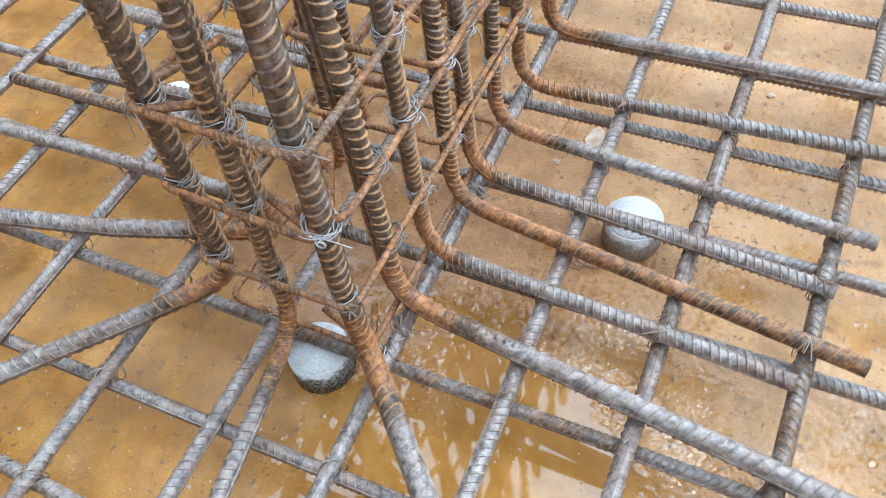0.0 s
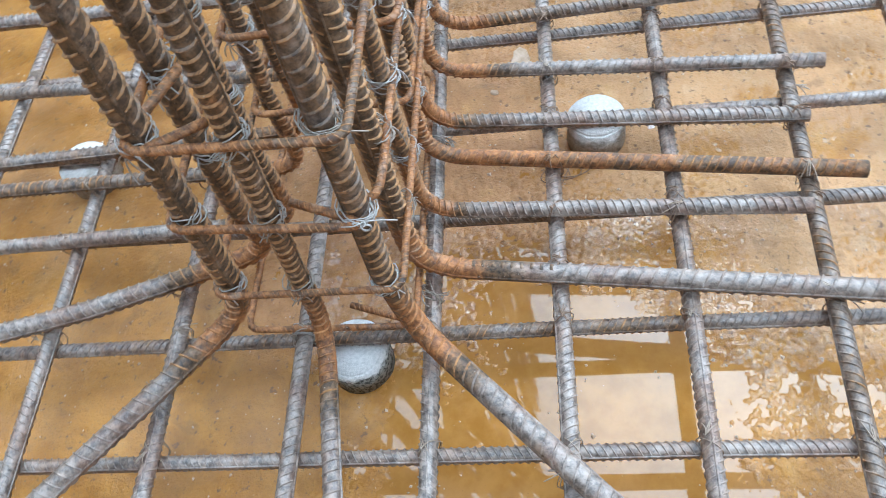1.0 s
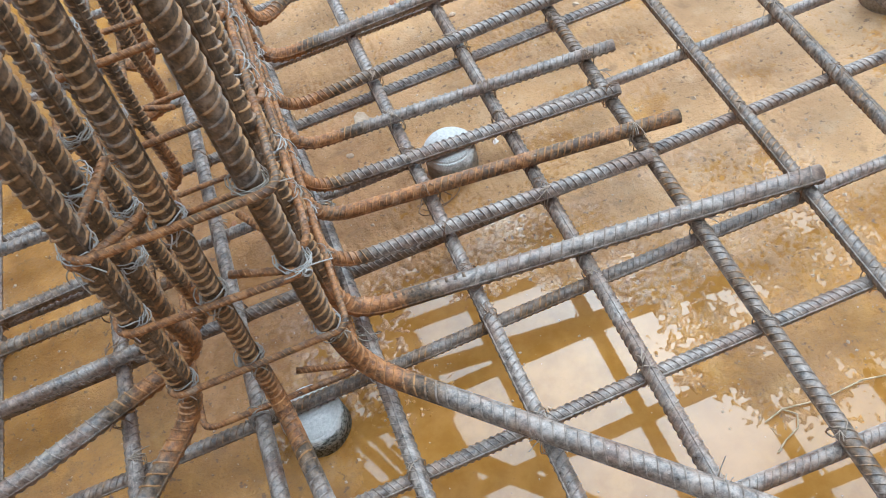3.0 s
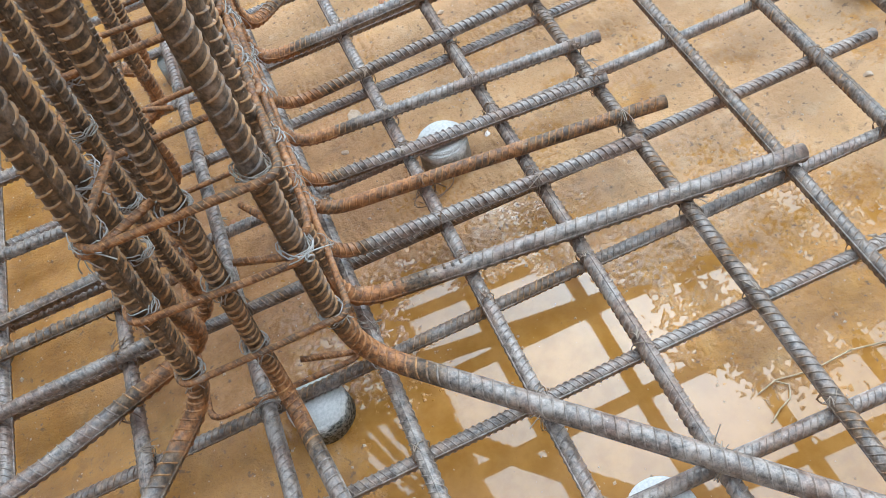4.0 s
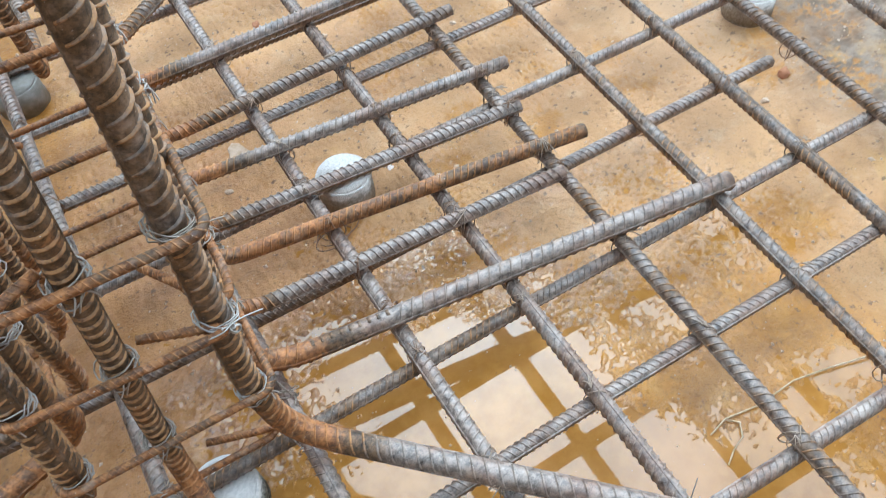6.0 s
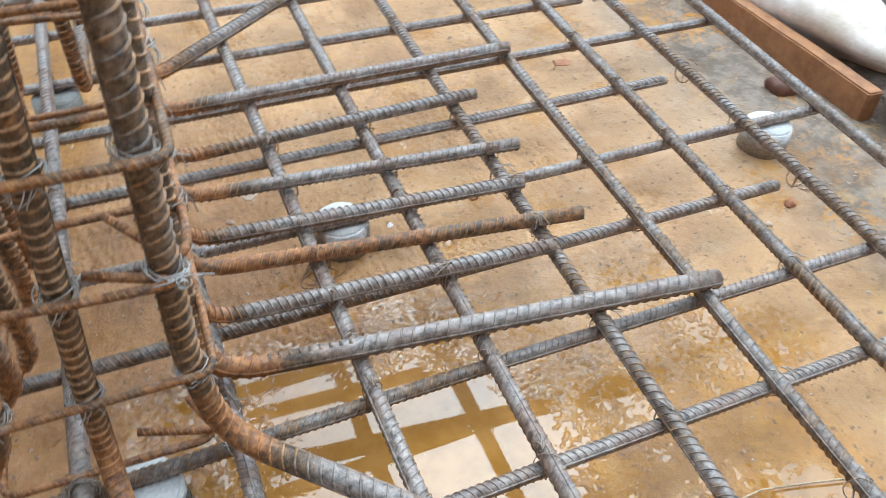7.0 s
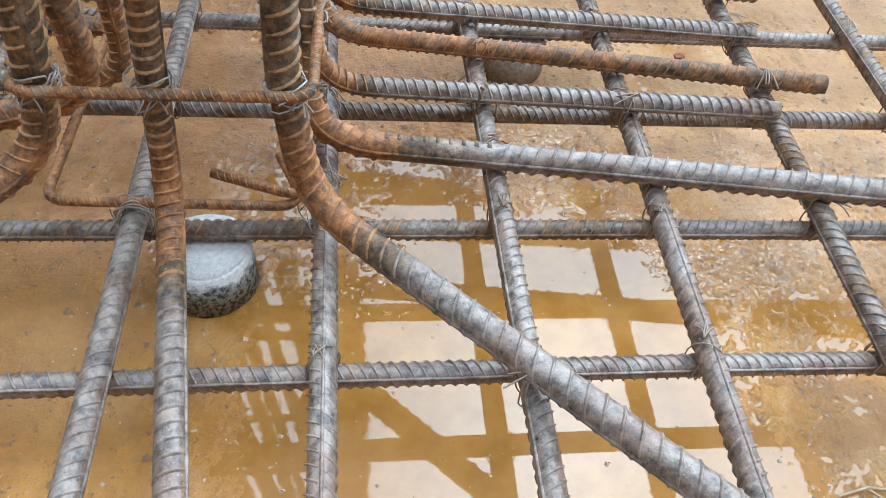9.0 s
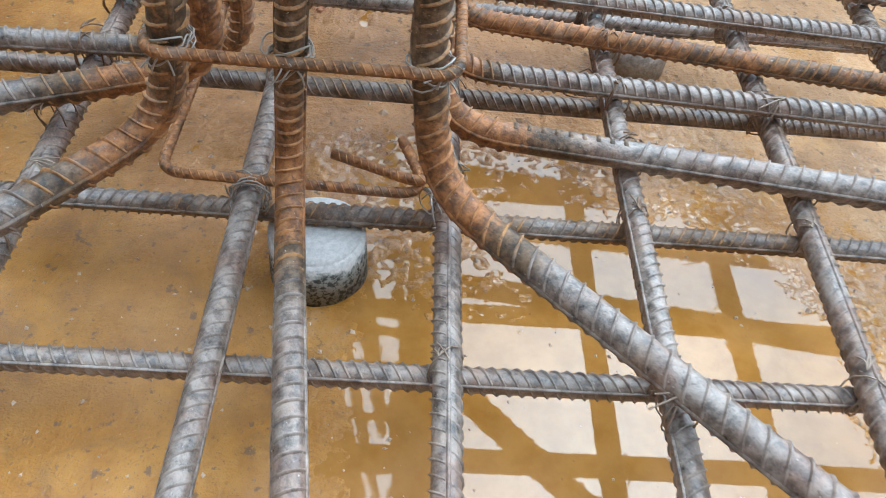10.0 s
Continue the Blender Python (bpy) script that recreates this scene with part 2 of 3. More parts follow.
class Path:
    """A polyline with a frame carried along it."""

    def __init__(self, pts):
        self.p = pts
        seg = np.diff(pts, axis=0)
        self.s = np.r_[0, np.cumsum(np.linalg.norm(seg, axis=1))]
        t = np.vstack([seg[:1], seg[:-1] + seg[1:], seg[-1:]]) if len(seg) > 1 else np.vstack([seg, seg])
        self.t = t / np.linalg.norm(t, axis=1)[:, None]
        ref = np.array((0, 0, 1.0)) if abs(self.t[0][2]) < 0.8 else np.array((1.0, 0, 0))
        n = [ref - self.t[0] * (ref @ self.t[0])]
        for d in self.t[1:]:
            n.append(n[-1] - d * (n[-1] @ d))
        self.n = np.array([v / np.linalg.norm(v) for v in n])
        self.b = np.cross(self.t, self.n)
        self.length = self.s[-1]

    def point(self, s, angle, radius):
        """Points at lengths s, turned by angle from the frame, radius off the axis."""
        f = lambda a: np.stack([np.interp(s, self.s, a[:, k]) for k in range(3)], -1)
        return f(self.p) + (np.cos(angle) * radius)[..., None] * f(self.n) + (np.sin(angle) * radius)[..., None] * f(self.b)


def grid_faces(rows, cols, start=0, loop=False):
    i, j = np.meshgrid(np.arange(rows - 1), np.arange(cols if loop else cols - 1), indexing="ij")
    k = (j + 1) % cols
    return (np.stack([i * cols + j, i * cols + k, (i + 1) * cols + k, (i + 1) * cols + j], -1).reshape(-1, 4) + start)


def bar(name, points, r, label, category, group, rust, bend=0.05, pitch=0.012, tilt=0.35, roll=0.0, height=0.0017, sides=14, ridges=True, bare=(), rib_from=0.0, marks=0):
    """A deformed bar: shank, two rows of slanting crescent ribs and two long ridges. rust: (length, level) pairs along it."""
    path = Path(fillet(points, bend))
    home = path.p[-1].copy()
    up = np.array((0, 0, 1.0))
    roll += math.atan2(float(up @ path.b[-1]), float(up @ path.n[-1]))
    rs, rv = zip(*rust)
    level = lambda s: np.interp(s, rs, rv)
    ang = np.arange(sides) * 2 * math.pi / sides
    S, A = np.meshgrid(path.s, ang, indexing="ij")
    v = path.point(S, A, np.full(S.shape, r)).reshape(-1, 3)
    f = grid_faces(len(path.s), sides, loop=True).tolist()
    last = (len(path.s) - 1) * sides
    f += [list(range(sides))[::-1], list(range(last, last + sides))]
    ob = link_mesh(name, v - home, f, STEEL, attrs=[("rust", level(S).ravel())])
    ob.location = home
    tagged(ob, label, category, group)
    # crescent ribs on both halves
    ks = np.arange(rib_from + pitch, path.length - pitch, pitch)
    ks = ks[[not any(a < k < b for a, b in bare) for k in ks]] if bare else ks
    phi = np.linspace(-1.35, 1.35, 7)
    swell = np.cos(phi / 1.35 * 1.45) ** 0.6
    cross = ((-0.0014, -0.0004), (-0.0004, 1.0), (0.0004, 1.0), (0.0014, -0.0004))
    vs, fs, start = [], [], 0
    for half, shift in ((0.0, 0.0), (math.pi, pitch / 2)):
        K = ks[:, None, None] + shift
        P = phi[None, :, None]
        ds = np.array([c[0] for c in cross])[None, None, :] * (r / 0.01) ** 0.5
        hh = np.array([c[1] for c in cross])[None, None, :]
        hgt = np.where(hh > 0, swell[None, :, None] * height, -0.0004)
        s = K + P * tilt * r + ds
        full = np.broadcast(s, P, hgt)
        s, P, hgt = (np.broadcast_to(a, full.shape) for a in (s, P, hgt))
        vs.append(path.point(s, P + half + roll, r + hgt).reshape(-1, 3))
        base = grid_faces(7, 4)
        n = len(ks)
        fs.append((base[None] + (np.arange(n) * 28)[:, None, None]).reshape(-1, 4) + start)
        start += n * 28
        if half == 0.0:
            lv = level(s).ravel()
        else:
            lv = np.r_[lv, level(s).ravel()]
    if len(ks):
        link_mesh("transverse_ribs", np.vstack(vs) - home, np.vstack(fs), CREST, ob, attrs=[("rust", lv)])["kind"] = "stuff"
    if marks:
        s0, s1 = bare[0]
        mv, mf = [], []
        for k in range(marks):
            S3, A3 = np.meshgrid(s0 + (s1 - s0) * (k + 0.5) / marks + np.array([-0.0024, -0.0012, 0.0012, 0.0024]), roll + np.array([-0.42, -0.24, 0.24, 0.42]), indexing="ij")
            R3 = np.full(S3.shape, r - 0.0004)
            R3[1:3, 1:3] = r + 0.0013
            mv.append(path.point(S3, A3, R3).reshape(-1, 3))
            mf.append(grid_faces(4, 4, 16 * k))
        mv = np.vstack(mv)
        link_mesh("rolled_mark", mv - home, np.vstack(mf), STEEL, ob, attrs=[("rust", np.full(len(mv), 0.6))])["kind"] = "stuff"
    if ridges:
        for side in (0.5, -0.5):
            aa = roll + math.pi * side + np.array([-0.16, -0.07, 0.07, 0.16])
            S2, A2 = np.meshgrid(path.s, aa, indexing="ij")
            R2 = np.broadcast_to(np.array([-0.0004, 0.0011, 0.0011, -0.0004])[None] + r, S2.shape)
            link_mesh("longitudinal_rib", path.point(S2, A2, R2).reshape(-1, 3) - home, grid_faces(len(path.s), 4), STEEL, ob, attrs=[("rust", level(S2).ravel())])
    return ob


def tube(paths, r, sides=6):
    """Verts and faces of thin tubes along polylines."""
    vs, fs, start = [], [], 0
    for pts in paths:
        path = Path(np.array(pts, float))
        S, A = np.meshgrid(path.s, np.arange(sides) * 2 * math.pi / sides, indexing="ij")
        vs.append(path.point(S, A, np.full(S.shape, r)).reshape(-1, 3))
        fs.append(grid_faces(len(path.s), sides, start, loop=True))
        start += len(vs[-1])
    return np.vstack(vs), np.vstack(fs)


def value_noise(x, y, scale, seed):
    """Smooth random heights in -1..1 over the plan."""
    table = np.random.RandomState(seed).uniform(-1, 1, (256, 256))
    u, v = x * scale, y * scale
    i, j = np.floor(u).astype(int), np.floor(v).astype(int)
    a, b = u - i, v - j
    a, b = a * a * (3 - 2 * a), b * b * (3 - 2 * b)
    t = lambda p, q: table[p % 256, q % 256]
    return (t(i, j) * (1 - a) + t(i + 1, j) * a) * (1 - b) + (t(i, j + 1) * (1 - a) + t(i + 1, j + 1) * a) * b


# ---- floor of the pit, film of water, banks ----
def soft(v, a, b):
    t = np.clip((v - a) / (b - a), 0, 1)
    return t * t * (3 - 2 * t)


def edge_x(y):
    """The right-hand edge of the blinding."""
    return 1.215 + 0.006 * np.sin(5.0 * np.asarray(y))


def floor_rise(x, y):
    """0 in the hollow that holds water, 1 on the dry part."""
    rim = 0.255 - 0.15 * soft(x, 0.28, 0.52) + 0.27 * soft(-x, 0.0, 0.35) + 0.06 * value_noise(x, y, 5, 1)
    right = 0.78 * soft(x + 0.64 * y + 0.07 * value_noise(x, y, 9, 17), 0.28, 0.42) * (1 - 0.42 * soft(-y + 0.03 * value_noise(x, y, 12, 61), 0.02, 0.10))
    left = 0.82 * soft(-x + 0.05 * value_noise(x, y, 6, 18), 0.0, 0.10)
    mound = 0.56 * soft(-np.hypot(x + 0.04, 0.95 * (y - 0.19)) + 0.03 * value_noise(x, y, 14, 21), -0.17, -0.10)
    outer = 0.9 * np.maximum(soft(x + 0.08 * value_noise(x, y, 6, 71), 0.58, 0.74), soft(-y + 0.08 * value_noise(x, y, 6, 72), 0.36, 0.56))
    return np.maximum(np.maximum(soft(y - rim, -0.10, 0.20), mound), np.maximum(outer, np.maximum(right, left)))


def floor_height(x, y):
    rise = floor_rise(x, y)
    grain = 0.0008 * value_noise(x, y, 115, 4) + 0.0014 * value_noise(x, y, 210, 9) + 0.0010 * value_noise(x, y, 330, 19)
    grain = grain * (0.45 + 0.9 * soft(value_noise(x, y, 7, 14), -0.1, 0.5))
    calm = 1 - 0.6 * soft(-x, 0.1, 0.2)
    grain = grain * (1 - 0.8 * soft(-x, -0.02, 0.07) * (1 - soft(y, 0.09, 0.17)))
    grain = grain * (1 - 0.3 * soft(x + 0.64 * y, 0.30, 0.44))
    return -0.0027 + 0.0052 * rise + calm * (0.0017 * value_noise(x, y, 11, 2) + 0.0007 * value_noise(x, y, 26, 31) + 0.0003 * value_noise(x, y, 37, 3) + 0.0003 * value_noise(x, y, 72, 6) + grain * (0.4 + 0.8 * soft(rise, 0.05, 0.4)))


def build_floor():
    xs = np.r_[np.linspace(-1.9, -0.95, 40)[:-1], np.arange(-0.95, -0.3, 0.006), np.arange(-0.3, 0.75, 0.0026), np.arange(0.75, 1.25, 0.006), np.linspace(1.25, 1.75, 22)]
    ys = np.r_[np.linspace(-1.3, -0.36, 40)[:-1], np.arange(-0.36, 0.42, 0.0026), np.arange(0.42, 1.2, 0.006), np.linspace(1.2, 2.3, 40)]
    X, Y = np.meshgrid(xs, ys, indexing="ij")
    X2 = np.minimum(X, edge_x(Y) + 0.04)
    Z = floor_height(X2, Y)
    rise = floor_rise(X2, Y)
    film = (1 - soft(Y + 0.05 * value_noise(X2, Y, 8, 33), 0.30, 0.48)) * (1 - soft(X2 - 0.25 * Y, 0.62, 0.85)) * (1 - 0.70 * soft(-X2, 0.16, 0.26)) * (1 - 0.7 * soft(-X2, -0.02, 0.07) * (1 - soft(Y, 0.09, 0.17))) * (1 - 0.20 * soft(X2 + 0.64 * Y, 0.40, 0.60)) * (1 - 0.35 * soft(X2 + 0.64 * Y, 0.30, 0.42) * (1 - soft(Y, 0.0, 0.12)))
    ob = link_mesh("floor", np.stack([X2, Y, Z], -1).reshape(-1, 3), grid_faces(len(xs), len(ys)), FLOOR,
                   attrs=[("wet", np.maximum(1 - soft(Z, -0.0006, 0.0042), np.maximum(0.95 * soft(-X2, 0.02, 0.18), 0.85 * soft(X2 + 0.64 * Y, 0.27, 0.40) * (1 - soft(Y + 0.05 * value_noise(X2, Y, 6, 41), 0.02, 0.16)) * (1 - soft(X2, 0.6, 0.85)))).ravel()), ("film", film.ravel()), ("damp", (soft(Y - 0.25 * soft(-X2, 0.2, 0.6), 0.12, 0.24) * (1 - soft(Y, 0.55, 1.0)) * (1 - soft(X2, 0.02, 0.30)) * (1 - 0.75 * soft(-X2, 0.26, 0.42))).ravel()), ("pale", (0.55 * soft(X2 - 0.2 * Y, 0.45, 0.85) * soft(Y, 0.1, 0.6)).ravel()), ("dirt", (soft(X2 - 0.08 * Y + 0.05 * value_noise(X2, Y, 7, 55), 0.84, 1.06) * 0.92).ravel())])
    tagged(ob, "muddy ochre blinding concrete, wet and gritty, paler where dry", "floor", kind="structure")
    q = [(-1.9, -1.3, 0), (0.75, -1.3, 0), (0.75, 0.75, 0), (-1.9, 0.75, 0)]
    tagged(link_mesh("water", q, [[0, 1, 2, 3]], WATER), "thin film of still muddy water lying on the floor", "water", kind="structure")


build_floor()


def build_ground():
    """One sheet of earth from the pit's edge up its bank and out to the horizon."""
    n = 240
    rings = [(0.0, -0.02), (0.05, -0.01), (0.14, 0.07), (0.30, 0.22), (0.55, 0.42), (0.9, 0.58), (1.6, 0.66), (4, 0.7), (15, 0.7), (60, 0.7), (400, 0.7)]
    vs = []
    for k, (off, z) in enumerate(rings):
        for i in range(n):
            side, t = divmod(i * 4 / n, 1)
            y0, y1 = -1.25, 2.25
            corner = [(-1.85, y0), (edge_x(y0), y0), (edge_x(y1), y1), (-1.85, y1)]
            a, b = np.array(corner[int(side)]), np.array(corner[(int(side) + 1) % 4])
            p = a + (b - a) * t
            mid = np.array((-0.3, 0.5))
            d = (p - mid) / np.linalg.norm(p - mid)
            p = p + d * off
            j = 0.06 * min(1, k / 3) * (1 if off < 4 else 0)
            vs.append((p[0], p[1], z + j * float(value_noise(np.array(p[0]), np.array(p[1]), 6, 21)) + 0.5 * j * float(value_noise(np.array(p[0]), np.array(p[1]), 19, 22))))
    ob = link_mesh("ground", vs, grid_faces(len(rings), n, loop=True), EARTH)
    tagged(ob, "dug brown earth bank and ground round the pit", "ground", kind="structure")


build_ground()


def block(name, x0, x1, y0, y1, z0, z1, material, label, category):
    v = [(x, y, z) for z in (z0, z1) for x, y in ((x0, y0), (x1, y0), (x1, y1), (x0, y1))]
    f = [[3, 2, 1, 0], [4, 5, 6, 7], [0, 1, 5, 4], [1, 2, 6, 5], [2, 3, 7, 6], [3, 0, 4, 7]]
    return tagged(link_mesh(name, v, f, material, smooth=False), label, category, kind="structure")


# unseen walls, added to hold back sky light and look dark in the water
block("sky_block_west", -3.95, -3.7, -2.9, 4.2, 0.5, 3.4, SKY_BLOCK, "unseen dark wall added beside the pit to block sky light", "wall")
block("sky_block_north", -3.7, -0.9, 3.95, 4.2, 0.5, 4.6, SKY_BLOCK, "unseen dark wall added beside the pit to block sky light", "wall")
block("sky_block_south", -3.7, 3.2, -2.45, -2.2, 0.5, 4.6, SKY_BLOCK, "unseen dark wall added behind the pit to block sky light", "wall")


def lump(name, place, size, material, label, category, seed):
    """An uneven broken lump that lies on the ground."""
    bm = bmesh.new()
    bmesh.ops.create_icosphere(bm, subdivisions=3, radius=1.0)
    for v in bm.verts:
        k = 1 + 0.35 * noise.noise(v.co * 1.3 + Vector((seed * 7.1, seed * 3.3, 0)))
        v.co = Vector((v.co.x * size[0] * k, v.co.y * size[1] * k, max(v.co.z * k, -0.55) * size[2]))
    low = min(v.co.z for v in bm.verts)
    for v in bm.verts:
        v.co.z -= low
    for v in bm.verts:
        v.co += v.co.normalized() * 0.12 * min(size) * noise.noise(v.co * (2.2 / min(size)))
    for f in bm.faces:
        f.smooth = min(size) > 0.01
    me = bpy.data.meshes.new(name)
    bm.to_mesh(me)
    bm.free()
    me.materials.append(material)
    ob = new(name, me)
    ob.matrix_world = pose(*place, 0, 0, seed * 67 % 360)
    return tagged(ob, label, category)


# ---- edge of the blinding: a timber board caked with lime ----
def edge_board():
    bm = bmesh.new()
    bmesh.ops.create_cube(bm, size=1.0)
    bmesh.ops.scale(bm, vec=(0.035, 1.36, 0.068), verts=bm.verts)
    bmesh.ops.subdivide_edges(bm, edges=[e for e in bm.edges if abs(e.verts[0].co.y - e.verts[1].co.y) > 0.5], cuts=30)
    for v in bm.verts:
        v.co.x += 0.003 * noise.noise(Vector((v.co.y * 5, 1, 2)))
        v.co.z += 0.003 * noise.noise(Vector((v.co.y * 7, 4, 2)))
    bmesh.ops.bevel(bm, geom=[e for e in bm.edges if e.calc_face_angle(0) > 1], offset=0.003, segments=2, affect="EDGES")
    me = bpy.data.meshes.new("edge_board")
    bm.to_mesh(me)
    bm.free()
    me.materials.append(TIMBER)
    ob = new("edge_board", me)
    ob.matrix_basis = pose(1.236, 1.16, 0.030, 0, 0, 0)
    tagged(ob, "wet orange-brown timber board on edge along the blinding", "board")


edge_board()
lump("lime_spill", (1.385, 0.86, 0.01), (0.125, 0.36, 0.085), LIME, "spill of whitish lime behind the edge board", "lime spill", 0)
lump("broken_pot", (1.162, 0.625, -0.004), (0.034, 0.026, 0.022), CLAY, "broken red-brown shard at the foot of the bank", "shard", 5)
for k, (x, y, z, size) in enumerate(((1.28, 0.44, 0.03, 0.05), (1.37, 0.30, 0.08, 0.06), (1.43, 0.42, 0.12, 0.07), (1.31, 0.12, 0.05, 0.045), (1.50, 0.34, 0.17, 0.08), (1.25, 0.33, 0.01, 0.035), (1.24, 0.20, 0.0, 0.03))):
    lump("earth_clod", (x, y, z), (size, size * 0.8, size * 0.55), EARTH, "dark brown clod of earth on the bank", "earth clod", k + 31)

# ---- the lower mat: bars along x below, bars along y above ----
RX, RY = 0.0088, 0.0098
ZX, ZY = 0.062, 0.0805


def mat_bars():
    low = [(-0.45, 1.02), (-0.30, 0.86), (-0.14, 1.08), (0.009, 0.86), (0.160, 1.10), (0.322, 0.872), (0.48, 1.11), (0.652, 0.885), (0.825, 1.13), (1.0, 0.90), (1.19, 1.15), (1.37, 0.92), (1.56, 1.15)]
    for k, (y, x1) in enumerate(low):
        rnd = random.Random(k)
        j = lambda: rnd.uniform(-0.003, 0.003)
        skew, swing = -0.03 if k == 2 else 0.0, {3: -0.013, 4: -0.010}.get(k, 0.0)
        pts = [(-1.45 + rnd.uniform(-0.05, 0.05), y + j() + 2.5 * swing, ZX), (-0.5, y + 0.4 * j() + swing, ZX + 0.001), (0.3, y + 0.4 * j() + 0.3 * skew, ZX), (x1, y + j() + x1 * skew, ZX + 0.001)]
        rusty = {3: 0.2, 4: 0.40, 5: 0.34}.get(k, 0.14)
        bar("lower_mat_bar", pts, RX, "grey ribbed steel bar of the lower mat, browned by rust", "rebar", "lower mat bars", [(0, 0.1), (0.9, 0.12), (1.3, rusty), (1.7, rusty), (2.0, 0.12)],
            pitch=0.0090, tilt=0.55 * (1 if k % 2 else -1), roll=rnd.uniform(-0.6, 0.6), sides=12)
    high = [(-1.06, -1.06), (-0.88, -0.89), (-0.70, -0.72), (-0.512, -0.528), (-0.333, -0.335), (-0.159, -0.174), (0.0, -0.024), (0.1563, 0.135), (0.300, 0.3015), (0.4542, 0.475), (0.601, 0.636), (0.752, 0.795), (0.894, 0.945), (1.045, 1.12)]
    for k, (xa, xb) in enumerate(high):
        rnd = random.Random(40 + k)
        j = lambda: rnd.uniform(-0.002, 0.002)
        slope = (xb - xa) / 1.1
        pts = [(xa + slope * 1.7, 1.7 + rnd.uniform(-0.06, 0.06), ZY + 0.001), (xa + slope * 0.7 + j(), 0.7, ZY), (xa + slope * 0.2 + j(), 0.2, ZY + 0.0005), (xa - slope * 0.6, -0.62 + rnd.uniform(-0.04, 0.04), ZY)]
        more = 0.03 if xa < 0.2 else 0.14 if xa < 0.4 else 0.32
        bar("upper_mat_bar", pts, RY, "grey ribbed steel bar of the mat, tied across the bars below", "rebar", "upper mat bars", [(0, 0.12 + 0.5 * more), (0.8, 0.16 + 0.5 * more), (1.5, 0.05 + more), (2.3, 0.03 + more)],
            pitch=0.0106, tilt=0.5 * (1 if k % 3 else -1), roll=rnd.choice((0.0, 1.5, 0.3, -0.5)), sides=14)


mat_bars()

# ---- column starter bars, each bent out over the mat ----
TOP = 1.35
LEG = 0.104


def column_bar(points, r, rust, group="column starter bars", label="rusty ribbed column bar bent out over the mat", **more):
    return bar("column_bar", points, r, label, "rebar", group, rust, bend=more.pop("bend", 0.05), pitch=more.pop("pitch", 0.0108), tilt=more.pop("tilt", 0.22), roll=more.pop("roll", 0.12), height=0.0023, **more)


def fading(down, out, leg_level, high=0.50):
    """Brown shank, orange bend, then the level of the leg."""
    return [(0, high), (down - 0.26, high), (down - 0.10, high + 0.18), (down - 0.03, 0.95), (down + 0.4 * out, 0.95), (down + out, leg_level), (down + 2, leg_level)]


def right_legs():
    rows = [  # y of the shank, end of the leg, radius, level of rust along the leg, reach of the orange
        (0.229, (0.622, 0.156), 0.0124, 0.05, 0.15), (0.312, (0.450, 0.286), 0.0098, 0.10, 0.07), (0.402, (0.520, 0.333), 0.0100, 0.80, 0.25),
        (0.460, (0.472, 0.424), 0.0100, 0.14, 0.08), (0.555, (0.508, 0.514), 0.0096, 0.16, 0.13), (0.648, (0.503, 0.670), 0.0096, 0.26, 0.16), (0.785, (0.625, 0.795), 0.0115, 0.16, 0.12)]
    for k, (y, end, r, level, out) in enumerate(rows):
        x = -0.009 - r
        end = np.array(end)
        start = np.array((x, y))
        pts = [(x + 0.055, y - 0.077, TOP), (x, y, 0.25), (x, y, LEG), (*(start + 0.45 * (end - start)), LEG), (*end, LEG - 0.001)]
        column_bar(pts, r, fading(TOP - 0.12, out, level), bend=0.085 if k == 0 else 0.06, label="rusty ribbed column bar with its foot bent out over the mat", pitch=0.0145 if k == 0 else 0.0102, tilt=0.4 if k % 2 else -0.4, marks=9 if k == 0 else 0, roll=-0.15 + 0.25 * (k % 3), bare=((TOP - 0.06, TOP + 0.045),) if k == 0 else ())
    # corners: feet bent out slantwise
    column_bar([(0.017, 0.155, TOP), (-0.028, 0.149, 0.24), (-0.016, 0.142, LEG + 0.010), (0.142, -0.011, LEG + 0.009), (0.52, -0.372, LEG)], 0.0126, fading(TOP - 0.12, 0.10, 0.08, 0.46), bend=0.085, pitch=0.0145, tilt=0.4)
    column_bar([(0.033, 0.815, TOP), (-0.022, 0.872, 0.24), (-0.012, 0.885, LEG), (0.36, 1.19, LEG)], 0.0115, fading(TOP - 0.12, 0.12, 0.3), bend=0.06)


